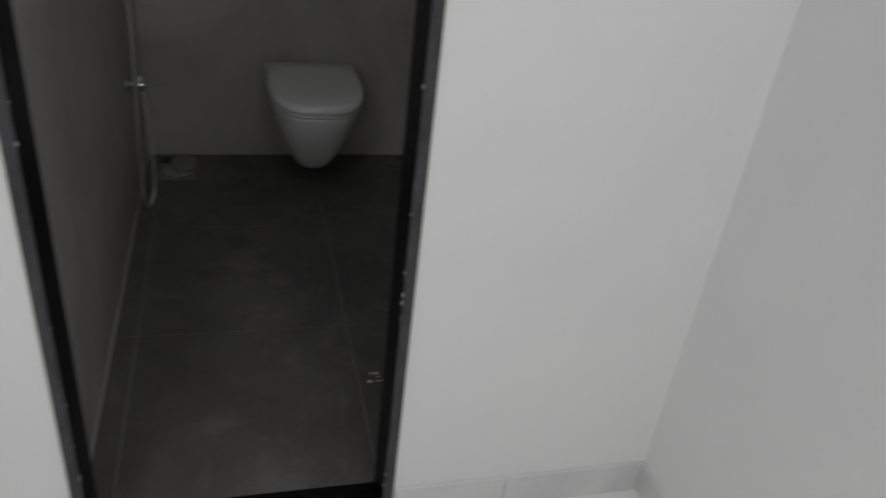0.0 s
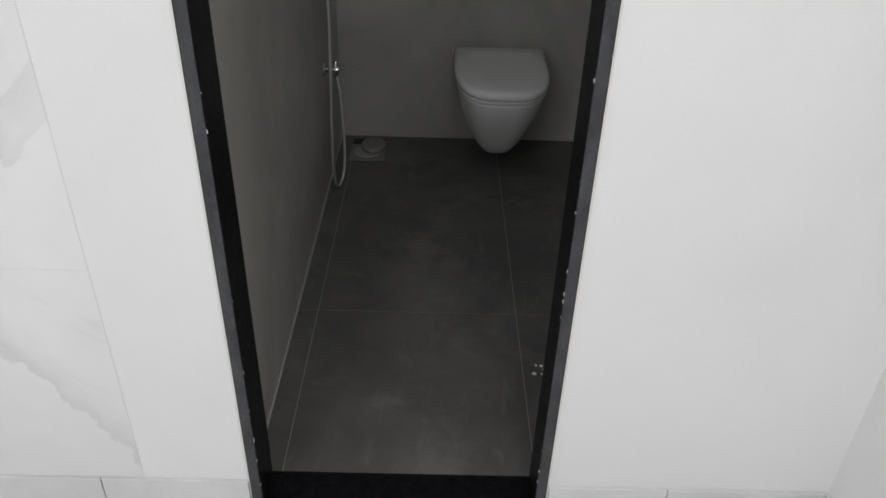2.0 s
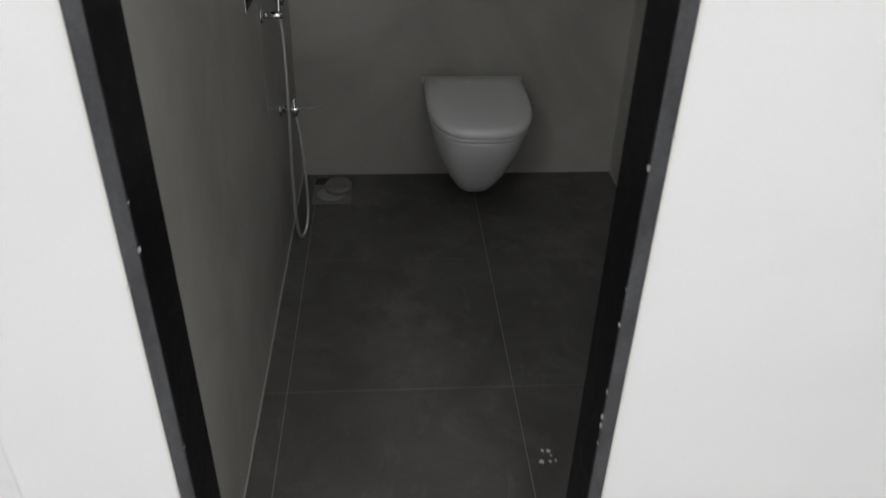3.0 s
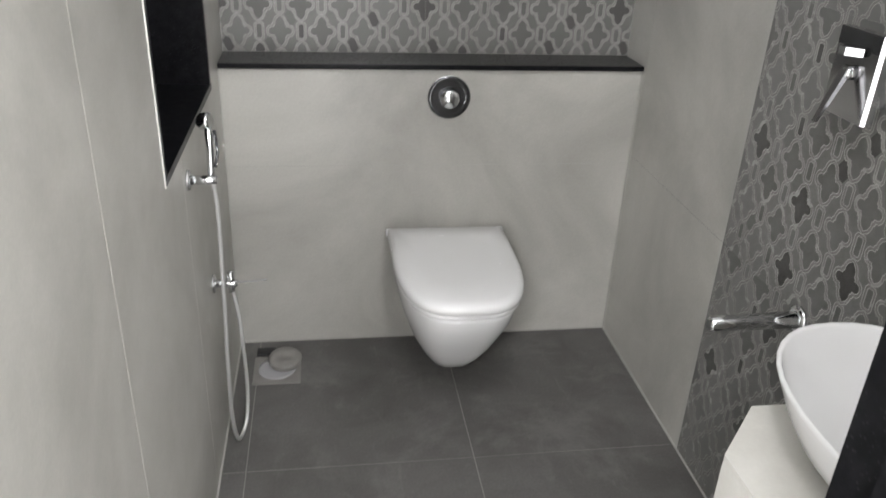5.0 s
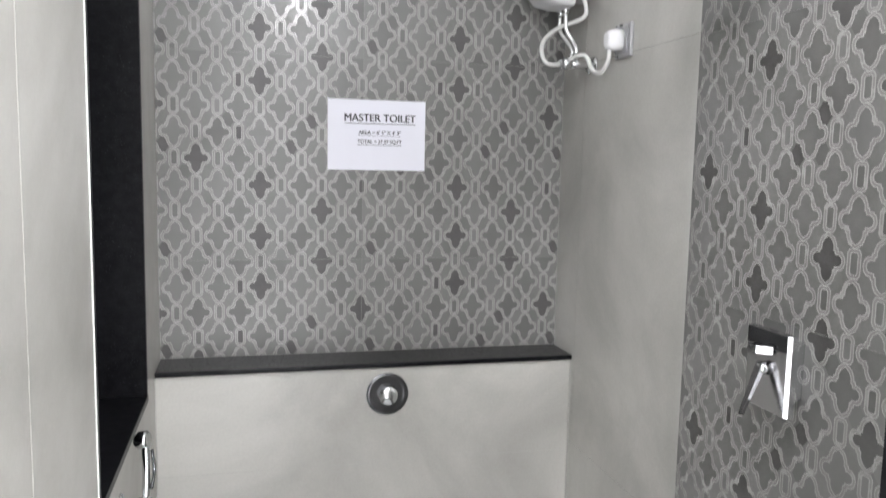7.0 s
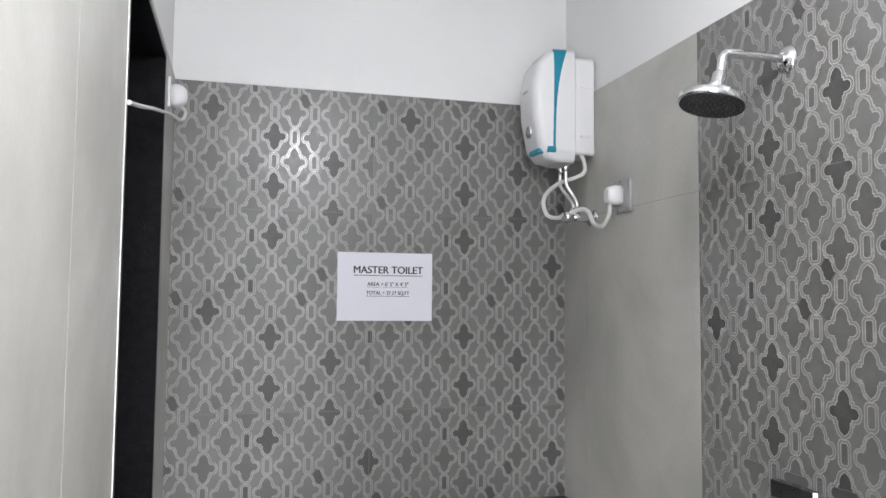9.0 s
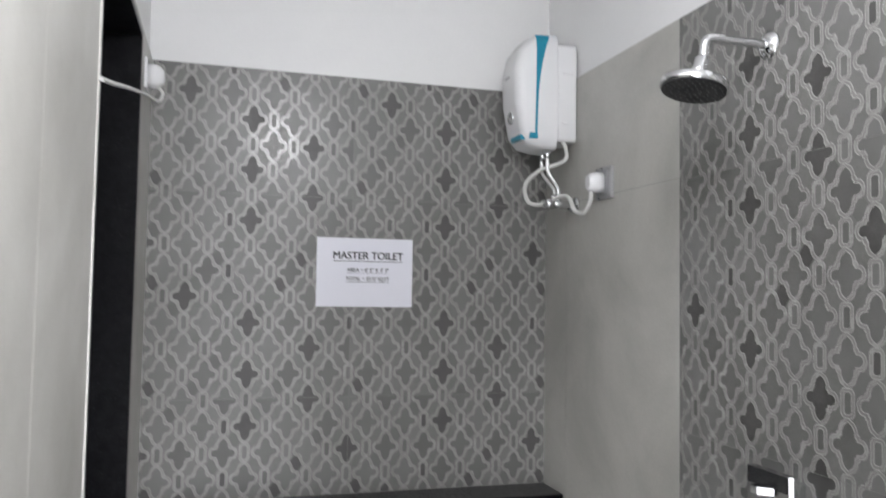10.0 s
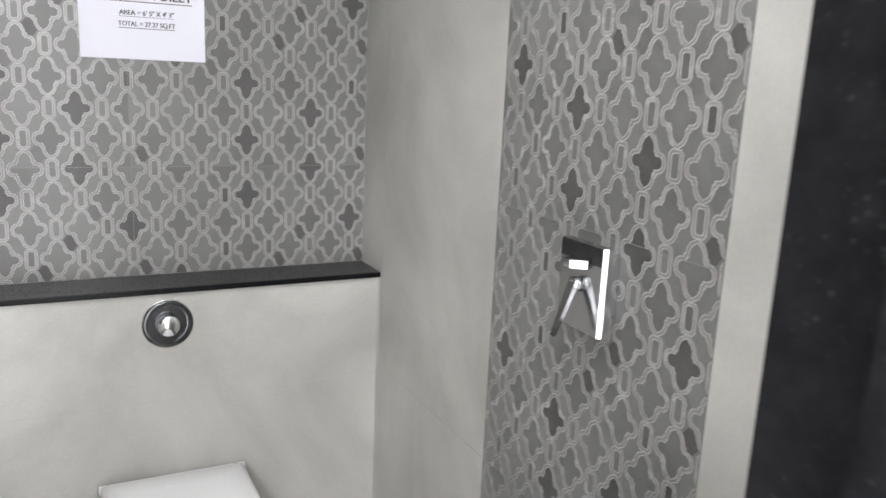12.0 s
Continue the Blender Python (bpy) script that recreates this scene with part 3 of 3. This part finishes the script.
tagged(part("nozzle", noz, M_JET, spray_face), kind="stuff")
settle(shower, (W, 0.91, 2.127))

# ---- concealed mixer ----
mixer, _ = thing("shower_mixer", (W, 0.86, 1.2), "square chrome shower mixer plate with a lever", "mixer tap")
part("body", box((1.258, 0.815, 1.140), (W - 0.0002, 0.900, 1.255), 0.004), M_CHROME, mixer)
part("plate", box((1.2400, 0.7972, 1.116), (1.258, 0.915, 1.272), 0.0008), M_LEVER, mixer)
# chamfer shaped and angled to give the plate's bright edge from the corridor
part("edge", loft([[(1.258, 0.7905, z), (1.2462, 0.7918, z), (1.2402, 0.797, z), (1.258, 0.797, z)] for z in (1.116, 1.272)]), M_CHROME, mixer, "polished chamfered edge")
# thin dark strip standing for the dark reflection across the plate's top
part("inset", box((1.2375, 0.799, 1.240), (1.2398, 0.913, 1.271), 0.0008), M_DKCHROME, mixer)
part("diverter", loft([[(1.2372, 0.834, z), (1.214, 0.853, z), (1.214, 0.872, z), (1.2372, 0.880, z)] for z in (1.229, 1.243)]), M_CHROME, mixer)
part("hub", lathe((1.2398, 0.856, 1.197), (-1, 0, 0), [(0, 0.013), (0.010, 0.013), (0.017, 0.009)], 24), M_CHROME, mixer)
part("lever", loft([[(1.230 - d - c, 0.856 - a, z), (1.230 - d + c, 0.856 - a, z), (1.230 - d + c, 0.856 + a, z), (1.230 - d - c, 0.856 + a, z)] for z, a, d, c in ((1.210, 0.008, 0, 0.005), (1.19, 0.009, 0.007, 0.005), (1.15, 0.007, 0.022, 0.004), (1.108, 0.005, 0.038, 0.003))]), M_LEVER, mixer)
for ob in mixer.children:
    if ob.name.startswith(("edge", "lever", "diverter")):
        for f in ob.data.polygons:
            f.use_smooth = False
settle(mixer, (W, 0.858, 1.19))

# ---- bath spout ----
spout, _ = thing("wall_spout", (W, 0.884, 0.66), "chrome wall spout below the mixer", "spout")
part("rose", lathe((W, 0.884, 0.660), (-1, 0, 0), [(0, 0.032), (0.006, 0.031), (0.010, 0.022)], 32), M_CHROME, spout)
part("pipe", lathe((W, 0.884, 0.660), (-1, 0.04, -0.03), [(0.004, 0.019), (0.16, 0.017), (0.195, 0.016), (0.20, 0.011)], 24), M_CHROME, spout)
settle(spout, (W, 0.884, 0.66))

# ---- wash basin on a stone shelf ----
shelf = tagged(finish("basin_shelf", loft([[(W - 0.003, 0.500, z), (0.966, 0.503, z), (0.868, 0.398, z), (0.868, YI + 0.002, z), (W - 0.003, YI + 0.002, z)] for z in (0.0, 0.748)]), M_LIGHTSTONE), "pale stone washbasin counter in the corner", "counter")
for f in shelf.data.polygons:
    f.use_smooth = False


def oval(cx, cy, ax, ay, z, n=40):
    return [(cx + ax * math.copysign(abs(math.cos(k * math.tau / n)) ** 0.9, math.cos(k * math.tau / n)), cy + ay * math.copysign(abs(math.sin(k * math.tau / n)) ** 0.9, math.sin(k * math.tau / n)), z) for k in range(n)]


basin, _ = thing("wash_basin", (1.11, 0.36, 0.75), "white ceramic vessel basin on the pale counter", "basin")
part("bowl", loft([oval(1.107, 0.292, 0.184 * k, 0.268 * k, z) for k, z in ((0.62, 0.749), (0.70, 0.756), (0.80, 0.777), (0.89, 0.808), (0.96, 0.840), (0.993, 0.855), (1.0, 0.860), (0.994, 0.864), (0.975, 0.8645),
                                                                        (0.962, 0.860), (0.935, 0.842), (0.86, 0.810), (0.74, 0.783), (0.50, 0.768), (0.13, 0.763))]), M_CERAMIC, basin)
part("drain", lathe((1.107, 0.292, 0.7635), (0, 0, 1), [(0, 0.024), (0.003, 0.023), (0.004, 0.012)], 24), M_CHROME, basin, "round chrome waste")
settle(basin, (1.107, 0.292, 0.749))

# ---- lamp holder with its cord, beside the niche ----
bulb_holder, _ = thing("lamp_holder", (0, 1.86, 2.19), "white round lamp holder on a small wall block", "lamp holder")
part("block", box((0.0003, 1.812, 2.150), (0.008, 1.905, 2.235), 0.002), M_WHITE, bulb_holder)
part("dome", lathe((0.008, 1.858, 2.192), (1, 0, 0), [(0, 0.034), (0.018, 0.034), (0.030, 0.030), (0.040, 0.020), (0.043, 0.006)], 28), M_WHITE, bulb_holder)
part("cord", tube([(0.030, 1.850, 2.165), (0.045, 1.870, 2.150), (0.035, 1.860, 2.125), (0.012, 1.78, 2.122), (0.004, 1.6, 2.088), (0.006, 1.4, 2.047), (0.006, 1.20, 2.004), (0.006, 1.02, 1.968)], 0.0045, 8), M_CABLE, bulb_holder)
settle(bulb_holder, (0.0, 1.858, 2.192))

# ---- light fittings ----
lamp, _ = thing("wall_lamp", (0.51, YI, 2.43), "small white bulkhead lamp above the door", "lamp")
part("base", box((0.42, YI + 0.0002, 2.37), (0.60, YI + 0.03, 2.49), 0.006), M_WHITE, lamp)
part("diffuser", box((0.43, YI + 0.0305, 2.38), (0.59, YI + 0.055, 2.48), 0.008), M_GLOW, lamp, "glowing white diffuser")
settle(lamp, (0.51, YI, 2.43))
# added panels, never in view, at the corridor fill lamps
for x, y, sx, sy in ((0.90, -1.92, 0.5, 0.8), (-0.65, -2.1, 0.6, 0.6)):
    panel, _ = thing("added_ceiling_panel", (x, y, 2.70), "added flat white light panel, out of view", "ceiling light")
    part("frame", box((x - sx / 2 - 0.02, y - sy / 2 - 0.02, 2.695), (x + sx / 2 + 0.02, y + sy / 2 + 0.02, 2.7195), 0.003), M_WHITE, panel)
    part("diffuser", box((x - sx / 2, y - sy / 2, 2.688), (x + sx / 2, y + sy / 2, 2.6945)), M_GLOW, panel)
    settle(panel, (x, y, 2.7195))

# small pale crumbs of mortar on the floor by the door
random.seed(9)
for k in range(7):
    cx, cy, r = 0.755 + random.uniform(-0.03, 0.03), 0.34 + random.uniform(-0.03, 0.03), random.uniform(0.003, 0.007)
    crumb = bmesh.new()
    bmesh.ops.create_icosphere(crumb, subdivisions=1, radius=r)
    for v in crumb.verts:
        v.co = Vector((v.co.x * random.uniform(0.7, 1.5) + cx, v.co.y * random.uniform(0.7, 1.4) + cy, v.co.z * 0.6 + r * 0.5))
    tagged(finish("mortar_crumb", crumb, M_CAULK), "small pale crumb of mortar on the dark floor", "debris", "mortar crumbs")

# ---- corridor: skirting, marble cladding, floor slabs ----
skirting = structure("baseboard", box((0.711, YO - 0.009, 0.0), (0.984, YO - 0.0002, 0.096), 0.001), M_SKIRT, "low grey-white marble skirting", "skirting")
for a, b in ((0.986, 1.3525), (-0.318, 0.0165), (-0.93, -0.321), (CX0, -0.933)):
    part("skirting_tile", box((a, YO - 0.009, 0.0), (b, YO - 0.0002, 0.096), 0.001), M_SKIRT, skirting)
for a, b in ((-0.75, YO - 0.0002), (-1.35, -0.752), (-1.95, -1.352)):
    part("skirting_tile", box((CX1 - 0.009, a, 0.0), (CX1 - 0.0002, b, 0.096), 0.001), M_SKIRT, skirting)
cladding = structure("marble_cladding", box((-0.82, YO - 0.0015, 0.097), (-0.221, YO - 0.0002, 0.677), 0.0003), M_MARBLE, "veined white marble wall slabs", "cladding")
for x0, x1, z0, z1 in ((-0.82, -0.221, 0.6775, 1.28), (-0.82, -0.221, 1.2815, 1.90), (-1.42, -0.8215, 0.099, 0.677), (-1.42, -0.8215, 0.6775, 1.28), (-1.42, -0.8215, 1.2815, 1.90)):
    part("marble_slab", box((x0, YO - 0.0015, z0), (x1, YO - 0.0002, z1), 0.0003), M_MARBLE, cladding)
for x0, x1 in ((CX0, -0.332), (-0.330, 0.729), (0.731, 0.988), (0.990, CX1)):
    ys = [YO - 0.001, -0.80, -1.45, -2.1, CY]
    for y1, y0 in zip(ys, ys[1:]):
        part("floor_slab", box((x0, y0 + 0.001, -0.010), (x1, y1 - 0.001, 0.0), 0.0005), M_MFLOOR, floor_corridor)

# ---- bathroom floor tiles ----
for x0, x1 in ((0.0, 0.0675), (0.0675, 0.698), (0.698, W)):
    for y0, y1 in ((-0.043, 0.610), (0.610, 1.262), (1.262, 1.905)):
        part("floor_tile", box((x0 + 0.0012, y0 + 0.0012, -0.008), (x1 - 0.0012, y1 - 0.0012, 0.0), 0.0004), M_FLOOR, floor)

# ---- plain wall tiles ----
G = 0.0006


def cut(a0, a1, b0, b1):
    """A tile's rectangle (along the wall, up) less the niche: one or more boxes."""
    if a1 <= NY0 - 0.018 or a0 >= NY1 + 0.018 or b1 <= NZ0 - 0.018:
        return [(a0, a1, b0, b1)]
    n0, n1, m0, m1 = NY0 - 0.018, NY1 + 0.018, NZ0 - 0.018, NZ1 + 0.014
    out = []
    if a0 < n0:
        out.append((a0, n0, b0, b1))
    if a1 > n1:
        out.append((n1, a1, b0, b1))
    lo, hi = max(a0, n0), min(a1, n1)
    if b0 < m0:
        out.append((lo, hi, b0, min(b1, m0)))
    if b1 > m1:
        out.append((lo, hi, max(b0, m1), b1))
    return out


# grout beds just under the tile faces
part("grout_bed", boxes(*[((-T, a, c), (-0.0007, b, d)) for a, b, c, d in cut(YI + 0.001, D, 0.0, TOP - 0.002)]), M_CAULK, wall_left)
part("grout_bed", box((W + 0.0007, YI + 0.001, 0.0), (W + T, D, TOP - 0.002)), M_TGROUT, wall_right)
part("grout_bed", box((0.0, D + 0.0007, 0.96), (W, D + T, TOP - 0.002)), M_TGROUT, wall_back)
part("grout_bed", box((0.001, 1.9067, 0.0), (W - 0.001, 1.916, 0.9445)), M_GROUT, half_wall)
for y0, y1 in ((YI, 0.612), (0.612, 1.21), (1.21, D)):
    for z0, z1 in ((0.0, TOP),):
        rects = cut(y0 + 2 * G, y1 - 2 * G, z0 + G, z1 - G if z1 < TOP else TOP)
        if rects:
            part("wall_tile", boxes(*[((-T, a, c), (0.0, b, d)) for a, b, c, d in rects]), M_TILE, wall_left)
for z0, z1 in ((0.0, 0.67), (0.67, 1.895), (1.895, TOP)):
    part("wall_tile", box((W, 1.2385, z0 + G), (W + T, 1.880, z1 - G), 0.0), M_TILE, wall_right)
    part("wall_tile", box((W, 1.8815, z0 + G), (W + T, D, z1 - G), 0.0), M_TILE, wall_right)
    part("wall_tile", box((W, YI, z0 + G), (W + T, 0.589, z1 - G), 0.0), M_TILE, wall_right)
for z0, z1 in ((0.0, 0.640), (0.640, 0.9455)):
    for x0, x1 in ((0.0005, W - 0.0005),):
        part("wall_tile", box((x0 + G, 1.906, z0 + G), (x1 - G, 1.916, z1 - G)), M_TILE, half_wall)
# pale joint filler where the floor meets the walls
structure("trim_floor_left", boxes(((0.0002, 0.025, 0.0), (0.0045, 1.905, 0.0035)), ((0.0002, 1.900, 0.0035), (0.003, 1.9055, 0.944))), M_GROUT, "pale grout line along the wall tiles", "grout")
structure("trim_floor_right", boxes(((W - 0.0045, 0.51, 0.0), (W - 0.0002, 1.905, 0.0035)), ((W - 0.003, 1.900, 0.0035), (W - 0.0002, 1.9055, 0.944))), M_GROUT, "pale grout line along the wall tiles", "grout")
structure("trim_floor_back", box((0.005, 1.902, 0.0), (W - 0.005, 1.9058, 0.003)), M_GROUT, "pale grout line under the cistern wall", "grout")


# ---- patterned tiles: a lattice of quatrefoils and links, raised on each tile ----
# a quarter of each outline, and how far each of its points moves out across the ribbon
QUARTER = [(0.0338, 0.0), (0.0318, 0.0066), (0.0262, 0.0104), (0.0176, 0.0108), (0.0168, 0.0160), (0.0138, 0.0172), (0.0132, 0.0275), (0.0088, 0.0362), (0.0, 0.0430)]
Q_OUT = [(0.0076, 0.0), (0.0070, 0.0036), (0.0066, 0.0062), (0.0074, 0.0066), (0.0070, 0.0072), (0.0068, 0.0070), (0.0064, 0.0036), (0.0056, 0.0058), (0.0, 0.0078)]
LINK = [(0.0075, 0.0), (0.0075, 0.0160), (0.0050, 0.0195)]
L_OUT = [(0.0074, 0.0), (0.0074, 0.0030), (0.0050, 0.0070)]
# which pieces of a tile's five by four repeats are printed dark, in half steps of the lattice
DARK_FOIL = {(0, 0), (0, 4), (0, 6), (3, 7), (5, 3), (7, 1), (3, 5)}
DARK_LINK = {(9, 2), (9, 4), (5, 0)}
DARK_LEAF = {(1, 1), (2, 2), (5, 5), (5, 1)}
LEAF = [(0.022, 0.0), (0.0, 0.030), (-0.022, 0.0), (0.0, -0.030)]


def mirrored(quarter, steps, f):
    """The whole outline at the fraction f across the ribbon."""
    q = [(a[0] + f * b[0], a[1] + f * b[1]) for a, b in zip(quarter, steps)]
    half = q + [(-u, v) for u, v in reversed(q) if u > 1e-9]
    return half + [(u, -v) for u, v in reversed(half) if v > 1e-9]


def clip(poly, u0, u1, v0, v1):
    for axis, lim, sign_ in ((0, u0, 1), (0, u1, -1), (1, v0, 1), (1, v1, -1)):
        out = []
        for i in range(len(poly)):
            p, q = poly[i - 1], poly[i]
            dp, dq = (p[axis] - lim) * sign_, (q[axis] - lim) * sign_
            if (dp >= 0) != (dq >= 0):
                t = dp / (dp - dq)
                out.append((p[0] + (q[0] - p[0]) * t, p[1] + (q[1] - p[1]) * t))
            if dq >= 0:
                out.append(q)
        poly = out
        if len(poly) < 3:
            return []
    return poly


def patterned(parent, u0, u1, v0, v1, pu, pv, su, sv, place, turn=1):
    """One tile; the lattice has the steps pu, pv and a quatrefoil at (su, sv). place(u, v, h): wall to world."""
    bm = bmesh.new()
    ring = [(u0, v0), (u1, v0), (u1, v1), (u0, v1)]
    a, b = [bm.verts.new(place(u, v, -T)) for u, v in ring], [bm.verts.new(place(u, v, 0)) for u, v in ring]
    bm.faces.new(b)
    bm.faces.new(a[::-1])
    for i in range(4):
        bm.faces.new((a[i - 1], a[i], b[i], b[i - 1]))
    tile = part("patterned_tile", bm, M_PBASE, parent)
    kx, kz = pu / 0.1205, pv / 0.1523
    layers = {"field": [], "dark": [], "band": [], "line": []}

    def put(layer, poly, h):
        poly = clip(poly, u0, u1, v0, v1)
        if len(poly) >= 3:
            layers[layer].append([place(u, v, h) for u, v in poly])

    def strip(inner, outer, cu, cv, layer, h):
        n = len(inner)
        for i in range(n):
            put(layer, [(cu + kx * p[0], cv + kz * p[1]) for p in (inner[i - 1], inner[i], outer[i], outer[i - 1])], h)

    i0, i1 = math.floor((u0 - su) / (pu / 2)) - 2, math.ceil((u1 - su) / (pu / 2)) + 2
    j0, j1 = math.floor((v0 - sv) / (pv / 2)) - 2, math.ceil((v1 - sv) / (pv / 2)) + 2
    for i in range(i0, i1):
        for j in range(j0, j1):
            cu, cv = su + i * pu / 2, sv + j * pv / 2
            shape = (QUARTER, Q_OUT) if (i + j) % 2 == 0 else (LINK, L_OUT)
            lift = 0.00003 * ((i * 3 + j) % 5)
            cell = (turn * i % 10, j % 8)
            put("dark" if cell in DARK_FOIL or cell in DARK_LINK else "field", [(cu + kx * p[0], cv + kz * p[1]) for p in mirrored(*shape, 0)], 0.0004)
            leaf = (math.floor(turn * (i + 0.5)) % 10, j % 8)
            if leaf in DARK_LEAF or (i * 7 + j * 13) % 4 == 0:
                put("dark" if leaf in DARK_LEAF else "field", [(cu + pu / 4 + kx * p[0], cv + pv / 4 + kz * p[1]) for p in LEAF], 0.0002)
            for layer, f0, f1, h in (("band", 0.0, 1.0, 0.0006), ("line", -0.02, 0.20, 0.0011), ("line", 0.82, 1.03, 0.0013)):
                strip(mirrored(*shape, f0), mirrored(*shape, f1), cu, cv, layer, h + lift)
    for layer, mat in (("field", M_PFIELD), ("dark", M_PDARK), ("band", M_PBAND), ("line", M_PLINE)):
        vs, fs = [], []
        for poly in layers[layer]:
            fs.append(range(len(vs), len(vs) + len(poly)))
            vs += poly
        me = bpy.data.meshes.new("relief_" + layer)
        me.from_pydata([tuple(v) for v in vs], [], [tuple(f) for f in fs])
        me.materials.append(mat)
        ob = new("relief_" + layer, me)
        ob.parent = tile


def on_back(u, v, h):
    return Vector((u, D - h, v))


def on_right(u, v, h):
    return Vector((W - h, u, v))


for u0, u1 in ((0.0, 0.6205), (0.6205, W), ):
    for v0, v1 in ((0.962, 1.266), (1.266, 1.8985), (1.8985, TOP)):
        patterned(wall_back, u0 + G, u1 - G, v0 + G, v1 - G, 0.1258, 0.1584, 0.3030, 1.4995, on_back)
for v0, v1 in ((0.0, 0.670), (0.670, 1.279), (1.279, 1.888), (1.888, TOP)):
    patterned(wall_right, 0.590, 1.2375, v0 + G, v1 - G, 0.1315, 0.1523, 0.974, 1.4965, on_right, -1)
